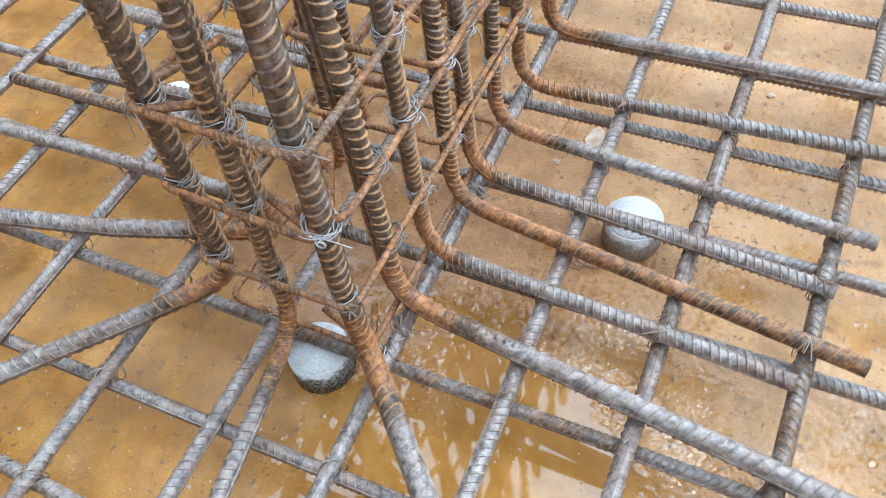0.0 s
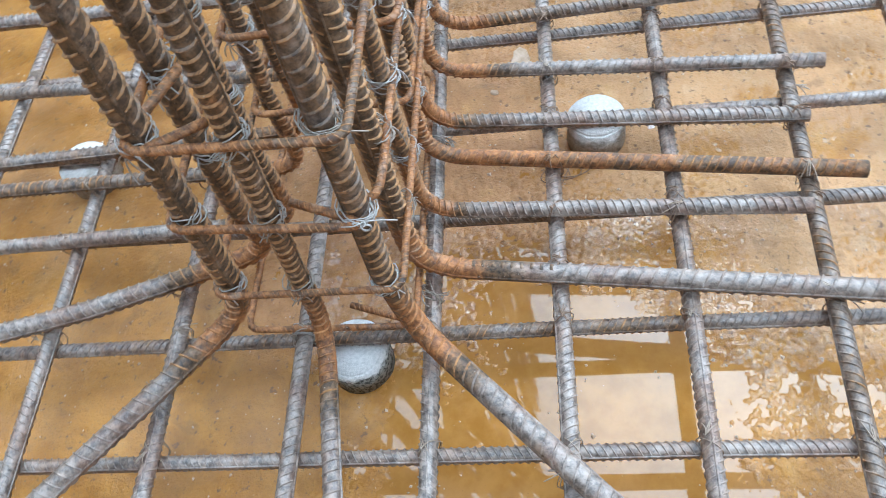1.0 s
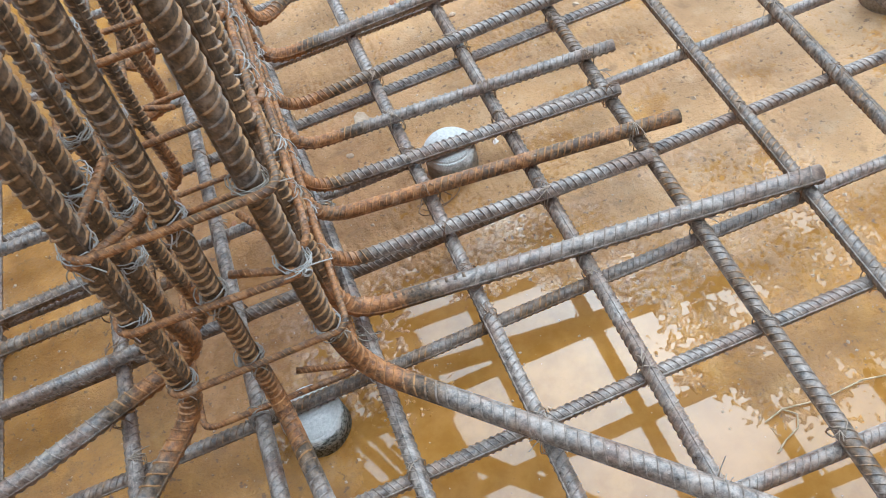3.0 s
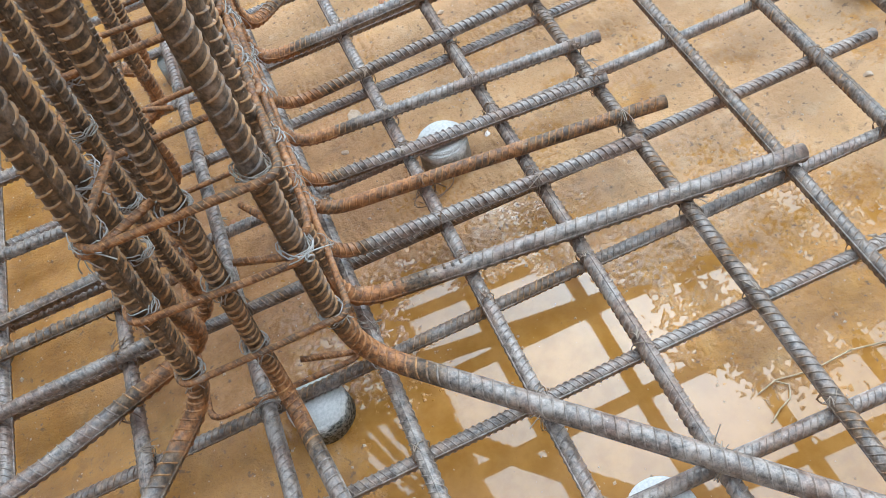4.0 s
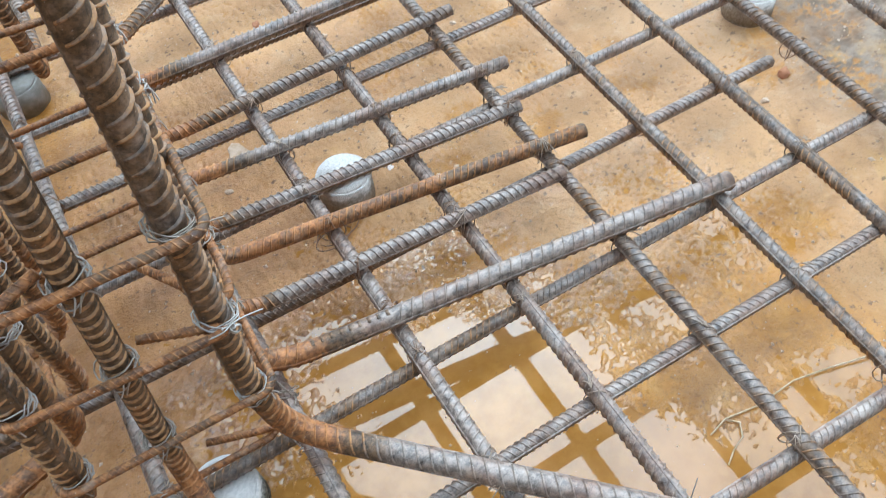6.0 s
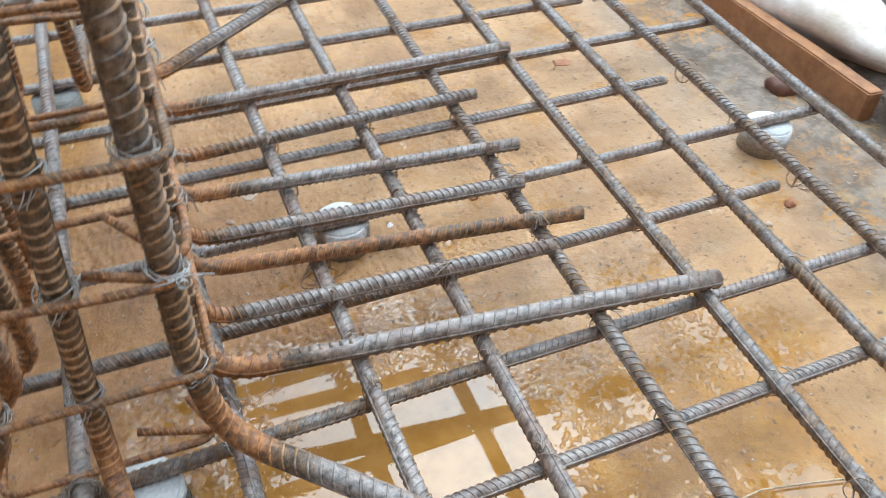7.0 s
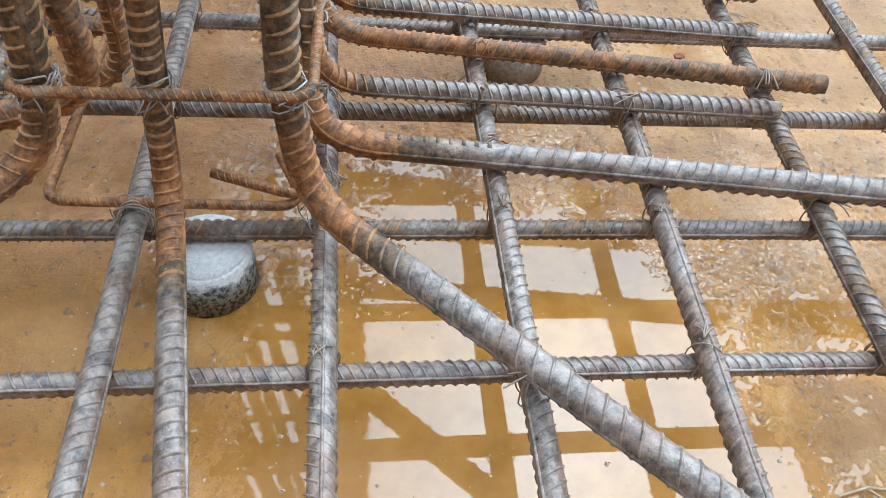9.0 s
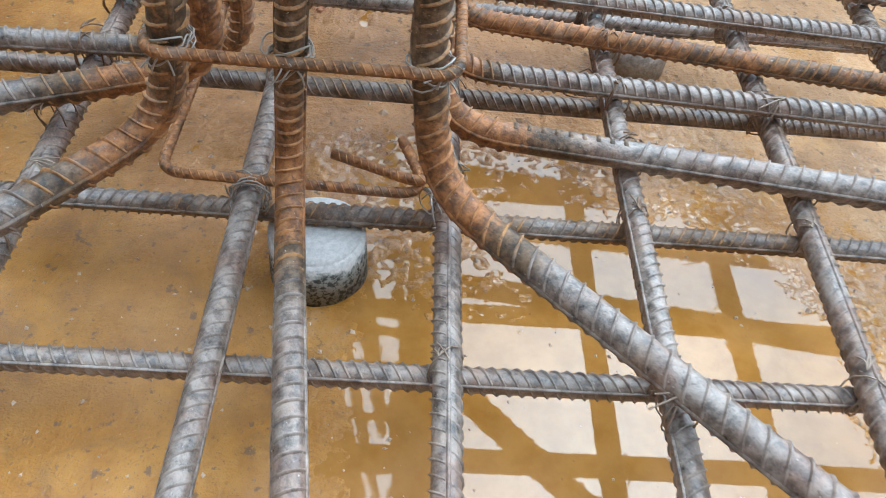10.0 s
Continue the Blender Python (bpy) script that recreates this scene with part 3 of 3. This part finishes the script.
def left_legs():
    column_bar([(-0.079, 0.133, TOP), (-0.196, 0.148, 0.25), (-0.218, 0.163, 0.142), (-0.312, 0.072, 0.124), (-0.446, -0.058, LEG + 0.001), (-0.64, -0.262, LEG)], 0.0126, fading(TOP - 0.12, 0.12, 0.08, 0.52), bend=0.075, pitch=0.0145, tilt=0.4)
    column_bar([(-0.066, 0.166, TOP), (-0.202, 0.236, 0.25), (-0.205, 0.251, 0.132), (-0.30, 0.226, 0.121), (-0.45, 0.187, 0.107), (-0.83, 0.098, LEG)], 0.0124, fading(TOP - 0.12, 0.14, 0.1, 0.55), bend=0.05, pitch=0.0145, tilt=0.4)
    rows = [(0.310, (-0.86, 0.286), 0.0098, 0.15), (0.400, (-0.847, 0.392), 0.0098, 0.42), (0.468, (-0.780, 0.442), 0.0096, 0.3), (0.578, (-0.86, 0.60), 0.0096, 0.3), (0.765, (-0.88, 0.772), 0.0115, 0.2)]
    for k, (y, end, r, level) in enumerate(rows):
        x = -0.192
        column_bar([(x + 0.120, y - 0.066, TOP), (x, y, 0.25), (x, y, LEG), (*end, LEG)], r, fading(TOP - 0.12, 0.14, level), bend=0.048, label="rusty ribbed column bar with its foot bent out over the mat", tilt=-0.25 if k % 2 else 0.25, roll=-0.2 + 0.3 * (k % 3))
    column_bar([(-0.080, 0.815, TOP), (-0.192, 0.872, 0.24), (-0.205, 0.885, LEG), (-0.52, 1.16, LEG)], 0.0115, fading(TOP - 0.12, 0.12, 0.3), bend=0.06)


def middle_legs():
    column_bar([(-0.002, 0.124, TOP), (-0.117, 0.147, 0.25), (-0.128, 0.150, LEG), (-0.105, 0.0, LEG - 0.003), (-0.066, -0.25, LEG - 0.004)], 0.0102, fading(TOP - 0.10, 0.10, 0.05, 0.58), bend=0.07, pitch=0.0115)
    column_bar([(-0.010, 0.815, TOP), (-0.106, 0.868, 0.24), (-0.106, 0.872, LEG), (-0.10, 1.32, LEG)], 0.0102, fading(TOP - 0.10, 0.10, 0.3, 0.66), bend=0.06)


right_legs()
left_legs()
middle_legs()

# ---- stirrups ----


def stirrup(x0, x1, y0, y1, z, hook, label="thin rusty ribbed stirrup tied round the column bars", lean=0.0, r=0.0043, rust=0.92, tips=None, tilt_x=0.0):
    """A closed link with two hooked ends at one corner: fr, fl (front), br, bl (back)."""
    c = {"fl": (x0, y0), "fr": (x1, y0), "br": (x1, y1), "bl": (x0, y1)}
    order = ["fl", "fr", "br", "bl"]
    i = order.index(hook)
    ring = [c[order[(i + k) % 4]] for k in range(5)]
    mid = np.array(((x0 + x1) / 2, y0 + 0.09 if hook[0] == "f" else y1 - 0.09))
    at = np.array(ring[0])
    inward = (mid - at) / np.linalg.norm(mid - at)
    side = np.array((-inward[1], inward[0]))
    first, second = at + 0.078 * (inward + 0.22 * side), at + 0.07 * (inward - 0.5 * side)
    if tips:
        first, second = (np.array(q[:2]) for q in tips)
    rise = [q[2] - z for q in tips] if tips else (0.010, -0.006)
    zz = lambda p, lift: (p[0], p[1], z + lift + lean * (p[1] - y0) + tilt_x * (p[0] - x1))
    pts = [zz(first, rise[0]), zz(at, 0.007), *[zz(np.array(p), 0.002) for p in ring[1:4]], zz(at + 0.0001, -0.003), zz(second, rise[1])]
    return bar("stirrup", pts, r, label, "stirrup", "column stirrups", [(0, rust), (0.3, rust - 0.08), (0.7, rust), (3, rust)], bend=0.018, pitch=0.0062, tilt=0.5, roll=0.4, height=0.0006, sides=8, ridges=False)


stirrup(-0.213, -0.006, 0.130, 0.62, 0.226, "bl", lean=0.012)
stirrup(-0.208, -0.012, 0.374, 0.888, 0.240, "br")
stirrup(-0.199, 0.000, 0.127, 0.62, 0.352, "fr", lean=0.004, tilt_x=-0.05, tips=((-0.065, 0.238, 0.343), (-0.086, 0.155, 0.353)))
stirrup(-0.198, 0.000, 0.372, 0.888, 0.365, "bl")
stirrup(-0.187, 0.004, 0.125, 0.62, 0.472, "fl", lean=0.004, tips=((-0.135, 0.224, 0.489), (-0.107, 0.142, 0.488)))
stirrup(-0.184, 0.004, 0.366, 0.880, 0.486, "br")
stirrup(-0.230, -0.018, 0.152, 0.56, 0.0985, "fr", "thin rusty ribbed stirrup lying on the mat at the column's foot", tips=((-0.098, 0.175, 0.112), (-0.044, 0.208, 0.104)))

# ---- spacer blocks under the mat ----


def spacer_block():
    bm = bmesh.new()
    bmesh.ops.create_cone(bm, cap_ends=True, segments=40, radius1=0.0425, radius2=0.0408, depth=0.0545)
    rim = [e for e in bm.edges if len({v.co.z > 0 for v in e.verts}) == 1]
    bmesh.ops.bevel(bm, geom=rim, offset=0.0035, segments=3, affect="EDGES")
    for v in bm.verts:
        k = noise.noise(v.co * 45) * 0.0014 + noise.noise(v.co * 160) * 0.0005
        v.co += Vector((v.co.x, v.co.y, 0)).normalized() * k
        v.co.z += 0.0258
    for f in bm.faces:
        f.smooth = True
    me = bpy.data.meshes.new("spacer_block")
    bm.to_mesh(me)
    bm.free()
    me.materials.append(MORTAR)
    ob = new("spacer_block", me)
    return tagged(ob, "round white mortar spacer block under the mat, damp at its foot", "spacer block", "spacer blocks under the mat")


first_block = spacer_block()
first_block.matrix_basis = pose(-0.109, 0.1468, -0.001)
for k, (x, y) in enumerate(((0.212, 0.495), (-0.592, 0.488), (0.224, -0.166), (0.992, 0.482))):
    dry_block = copy_thing(first_block, pose(x, y, -0.001, 0, 0, 70 * k + 30))
    dry_block.data = first_block.data.copy()
    dry_block.data.materials[0] = DRY_MORTAR
    tagged(dry_block, "round white mortar spacer block under the mat, greyish at its foot")

wet_block = copy_thing(first_block, pose(-0.166, 0.985, -0.001))
wet_block.data = first_block.data.copy()
wet_block.data.materials[0] = plain("wet_mortar", (0.20, 0.18, 0.15), (0.34, 0.31, 0.27), 60, 0.5)
tagged(wet_block, "round grey mortar spacer block, wet through, under the mat")

# ---- binding wire ----


def wire_knot(seed, reach, tail, turns=3, eye=False):
    """A loop of wire round two crossing bars with its ends twisted together above."""
    rnd = random.Random(seed)
    strands, pts = [], []
    for k in range(turns):
        d = rnd.uniform(0.6, 0.95) * (1 if k % 2 else -1)
        for i in range(14):
            a = 2 * math.pi * i / 14
            h = reach * (1.02 + 0.1 * rnd.random())
            along, up = h * 0.72 * math.sin(a), h * math.cos(a)
            pts.append((along * math.cos(d) + rnd.uniform(-1, 1) * 0.0006, along * math.sin(d), up))
    strands.append(pts)
    base = Vector((rnd.uniform(-0.4, 0.4) * reach, rnd.uniform(-0.4, 0.4) * reach, reach * 1.08))
    lead = Vector((rnd.uniform(-1, 1), rnd.uniform(-1, 1), 0)).normalized()
    for k in range(4):
        d = (lead + 0.5 * Vector((rnd.uniform(-1, 1), rnd.uniform(-1, 1), rnd.uniform(0.2, 0.9)))).normalized()
        bendy = Vector((rnd.uniform(-0.7, 0.7), rnd.uniform(-0.7, 0.7), rnd.uniform(-1.5, -0.6)))
        n, long = 8, tail * rnd.uniform(0.6, 1.2)
        tail_pts = [tuple(base + d * long * i / n + bendy * long * 0.6 * (i / n) ** 2) for i in range(n + 1)]
        if k % 2:
            strands[-1] = strands[-1][::-1] + tail_pts[1:]
        else:
            strands.append(tail_pts)
    if eye:
        c = base + Vector((0.004, -0.010, -0.004))
        strands.append([tuple(c + Vector((math.cos(a) * 0.0042, -0.001, math.sin(a) * 0.0042))) for a in np.linspace(0, 6.6, 14)])
    v, f = tube(strands, 0.0007, 5)
    ob = link_mesh("tie_wire", v, f, OLD_WIRE)
    return tagged(ob, "twisted knot of thin rusty binding wire round crossing bars", "tie wire", "binding wire ties")


def column_tie(seed, reach, tail, eye=False):
    """Several turns of wire round an upright bar and a stirrup, with loose ends."""
    rnd = random.Random(seed)
    strands, pts = [], []
    for k in range(6):
        tip = rnd.uniform(-0.45, 0.45), rnd.uniform(-0.45, 0.45)
        lift = rnd.uniform(-0.005, 0.005)
        for i in range(16):
            a = 2 * math.pi * i / 16
            wob = 1.0 + 0.16 * math.sin(2 * a + k) + rnd.uniform(-0.05, 0.05)
            x, y = reach * math.cos(a) * wob, reach * math.sin(a) * wob
            pts.append((x, y, lift + x * tip[0] + y * tip[1] + rnd.uniform(-1, 1) * 0.0005))
    strands.append(pts)
    for k in range(6):
        base = Vector((rnd.uniform(-0.1, 0.4) * reach, -reach * 1.05, 0))
        d = Vector((rnd.uniform(-1, 1), rnd.uniform(-0.6, -0.1), rnd.uniform(-0.8, 0.9))).normalized()
        bendy = Vector((rnd.uniform(-1, 1), rnd.uniform(-0.2, 0.6), rnd.uniform(-1.2, 0.0)))
        long, turn = tail * rnd.uniform(0.35, 0.8), rnd.uniform(1.5, 4.0)
        side = d.cross(bendy).normalized()
        tail_pts = [tuple(base + d * long * i / 8 + bendy * long * 0.95 * (i / 8) ** 2 + side * long * 0.16 * math.sin(turn * i / 8)) for i in range(9)]
        if k % 2:
            strands[-1] = strands[-1][::-1] + tail_pts[1:]
        else:
            strands.append(tail_pts)
    if eye:
        c = Vector((0.006, -reach * 1.25, -0.006))
        for o in (0, 0.0011):
            strands.append([tuple(c + Vector((math.cos(a) * 0.0045, o, math.sin(a) * 0.0045))) for a in np.linspace(0, 6.6, 14)])
    v, f = tube(strands, 0.00072, 5)
    ob = link_mesh("tie_wire", v, f, WIRE)
    return tagged(ob, "bunch of pale binding wire tying a stirrup to a column bar", "tie wire", "binding wire ties")


def mat_ties():
    kinds = [wire_knot(s, 0.0198, (0.008, 0.022, 0.013, 0.018, 0.010)[s]) for s in range(5)]
    rnd = random.Random(8)
    xs = [(-0.88, -0.01), (-0.70, -0.018), (-0.514, -0.014), (-0.333, -0.002), (-0.159, -0.014), (0.0, -0.022), (0.156, -0.0195), (0.300, 0.001), (0.454, 0.019), (0.601, 0.032), (0.752, 0.039), (0.894, 0.046)]
    ys = [-0.14, 0.009, 0.160, 0.322, 0.48, 0.652, 0.825, 1.0, 1.19]
    used = 0
    for i, (xa, slope) in enumerate(xs):
        for j, y in enumerate(ys):
            if (i + j) % 2 and rnd.random() < 0.25:
                continue
            m = pose(xa + slope * y, y, 0.0715, rnd.uniform(-6, 6), rnd.uniform(-6, 6), rnd.choice((0, 90, 180, 270)) + rnd.uniform(-12, 12))
            if used < 5:
                kinds[used].matrix_basis = m
            else:
                copy_thing(kinds[rnd.randrange(5)], m)
            used += 1
    # legs tied down to the bars that they cross
    for x, y in ((0.152, 0.217), (0.30, 0.196), (0.452, 0.177), (0.15, 0.303), (0.297, 0.294), (0.152, 0.379), (0.453, 0.342), (0.148, 0.45), (0.455, 0.427), (0.148, 0.54), (0.3, 0.53), (0.146, 0.655),
                 (0.3, 0.664), (0.145, 0.787), (0.46, 0.516), (-0.335, 0.22), (-0.52, 0.175), (-0.334, 0.305), (-0.52, 0.298), (-0.337, 0.398), (-0.52, 0.396), (-0.71, 0.448), (-0.34, 0.46), (0.152, -0.026), (0.296, -0.162), (-0.333, 0.07), (-0.35, 0.59), (-0.53, 0.59)):
        copy_thing(kinds[rnd.randrange(5)], pose(x, y, 0.0935, rnd.uniform(-6, 6), rnd.uniform(-6, 6), rnd.choice((0, 90, 180, 270)) + rnd.uniform(-12, 12)))


mat_ties()


def cage_ties():
    big = column_tie(1, 0.0162, 0.022, True)
    mid = column_tie(2, 0.0145, 0.02)
    low = column_tie(3, 0.0145, 0.016)
    loose = column_tie(5, 0.016, 0.026)
    big.matrix_basis = pose(-0.019, 0.147, 0.474, 0, 0, 15)
    mid.matrix_basis = pose(-0.106, 0.142, 0.355)
    low.matrix_basis = pose(-0.026, 0.145, 0.226, 0, 0, 30)
    loose.matrix_basis = pose(-0.173, 0.144, 0.472, 0, 0, -30)
    copy_thing(big, pose(-0.022, 0.146, 0.354, 0, 0, 10))
    for place in ((-0.185, 0.146, 0.362, -40), (-0.198, 0.147, 0.226, -20), (-0.094, 0.140, 0.472, 5), (-0.120, 0.144, 0.226, 0)):
        copy_thing(random.Random(int(place[0] * -1000)).choice((mid, low)), pose(*place[:3], 0, 0, place[3]))
    k = 0
    for y in (0.236, 0.312, 0.402, 0.460, 0.555, 0.648):
        for z in (0.228, 0.354, 0.474):
            k += 1
            if k % 7 == 3:
                continue
            copy_thing((mid, low, loose)[k % 3], pose(-0.016 + 0.05 * (z - 0.25), y - 0.07 * (z - 0.25), z, 0, 0, 80 + 25 * (k % 3)))
    for y in (0.236, 0.310, 0.400, 0.468):
        for z in (0.354, 0.474):
            k += 1
            copy_thing((mid, low, loose)[k % 3], pose(-0.194 + 0.11 * (z - 0.25), y - 0.06 * (z - 0.25), z, 0, 0, -80 + 25 * (k % 3)))
    for x, y in ((-0.16, 0.146), (-0.004, 0.20), (-0.004, 0.44), (-0.01, 0.15)):
        k += 1
        copy_thing((mid, low)[k % 2], pose(x, y, 0.088, 90 if y < 0.19 else 0, 70, 40 * k))


cage_ties()

# ---- small litter on the floor ----
lump("white_chip", (0.292, 0.507, -0.001), (0.009, 0.005, 0.004), CHIP, "small white mortar chip lying on the floor", "chip", 1)


def flake(place, size, thick, material, label, seed):
    """A flat broken piece with an angular outline and chipped edges."""
    rnd = random.Random(seed)
    bm = bmesh.new()
    n = 9
    rim = [(a, rnd.uniform(0.68, 1.12)) for a in sorted(2 * math.pi * (i + rnd.uniform(-0.3, 0.3)) / n for i in range(n))]
    low = [bm.verts.new((math.cos(a) * k * size[0], math.sin(a) * k * size[1], 0)) for a, k in rim]
    top = [bm.verts.new((math.cos(a) * k * size[0] * 0.9, math.sin(a) * k * size[1] * 0.88, thick * rnd.uniform(0.75, 1.15))) for a, k in rim]
    bm.faces.new(low[::-1])
    crown = bm.verts.new((0, 0, thick * 1.15))
    for i in range(n):
        j = (i + 1) % n
        bm.faces.new((low[i], low[j], top[j], top[i]))
        bm.faces.new((top[i], top[j], crown))
    me = bpy.data.meshes.new("flat_stone")
    bm.to_mesh(me)
    bm.free()
    me.materials.append(material)
    ob = new("flat_stone", me)
    ob.matrix_world = pose(*place, 2, -2, seed * 41)
    return tagged(ob, label, "stone")


flake((0.100, 0.668, -0.001), (0.030, 0.017), 0.006, STONE, "flat pale stone flake lying on the floor", 2)
flake((0.790, 0.860, -0.001), (0.024, 0.018), 0.006, BROWN, "flat reddish brick flake lying on the floor", 4)
for k, (x, y, s) in enumerate(((0.788, 0.361, 0.006), (0.444, 0.525, 0.008), (0.02, 0.72, 0.009), (0.06, 0.60, 0.007), (0.93, 0.33, 0.012), (0.98, 0.36, 0.010), (0.86, 0.30, 0.008), (-0.16, 0.55, 0.008), (0.55, 0.75, 0.007), (0.34, 0.85, 0.008), (0.25, 0.95, 0.010), (0.10, 0.90, 0.009))):
    lump("pebble", (x, y, 0.0), (s, s * 0.7, s * 0.6), (STONE, BROWN, STONE)[k % 3], "small muddy pebble lying on the floor", "pebble", k + 10)


def grit():
    """Loose grit and sand crumbs strewn over the floor."""
    rs = np.random.RandomState(5)
    n = 4200
    x, y = rs.uniform(-0.9, 1.15, n), rs.uniform(-0.3, 1.2, n)
    z = np.maximum(floor_height(x, y), -0.0006)
    s = np.exp(rs.normal(math.log(0.0012), 0.5, n))
    corner = np.array([(1, 0, 0), (-1, 0, 0), (0, 1, 0), (0, -1, 0), (0, 0, 0.8), (0, 0, -0.8)])
    v = corner[None] * (s[:, None] * rs.uniform(0.6, 1.5, (n, 6)))[..., None]
    a = rs.uniform(0, 6.28, n)
    c, d = np.cos(a)[:, None], np.sin(a)[:, None]
    v = np.stack([v[..., 0] * c - v[..., 1] * d, v[..., 0] * d + v[..., 1] * c, v[..., 2]], -1) + np.stack([x, y, z], -1)[:, None]
    tri = np.array([(0, 2, 4), (2, 1, 4), (1, 3, 4), (3, 0, 4), (2, 0, 5), (1, 2, 5), (3, 1, 5), (0, 3, 5)])
    f = (tri[None] + (np.arange(n) * 6)[:, None, None]).reshape(-1, 3)
    tagged(link_mesh("grit", v.reshape(-1, 3), f, STONE, smooth=False), "loose grit and sand crumbs strewn over the floor", "grit", kind="stuff")


grit()


def twig():
    v, f = tube([[(0.410, -0.078, 0.003), (0.437, -0.072, 0.005), (0.485, -0.080, 0.004), (0.54, -0.078, 0.006), (0.585, -0.087, 0.005), (0.65, -0.104, 0.006)], [(0.437, -0.072, 0.003), (0.449, -0.084, 0.004), (0.440, -0.099, 0.003), (0.420, -0.106, 0.003), (0.403, -0.116, 0.002)]], 0.0012, 6)
    tagged(link_mesh("twig", v, f, TWIG), "thin bare twig lying half sunk in the muddy water", "twig")


twig()


def loose_wire():
    """A curl of rusty wire left on the floor."""
    rnd = random.Random(3)
    rings = []
    for k in range(3):
        c, q = (0.150 + 0.012 * k, 0.428 + 0.01 * k), 0.016 + 0.004 * k
        rings += [(c[0] + q * math.cos(a + k) * 1.3, c[1] + q * math.sin(a + k), 0.004 + 0.003 * math.sin(a * 1.7 + k)) for a in np.linspace(0, 5.2, 16)]
    v, f = tube([rings], 0.0009, 5)
    tagged(link_mesh("loose_wire", v, f, OLD_WIRE), "loose curl of brown binding wire lying on the floor", "wire")
    v, f = tube([[(0.300, -0.140, 0.09), (0.302, -0.136, 0.115), (0.307, -0.132, 0.124), (0.311, -0.129, 0.128)]], 0.0006, 5)
    tagged(link_mesh("loose_wire", v, f, WIRE), "bent end of thin binding wire standing up from a crossing", "wire")


loose_wire()
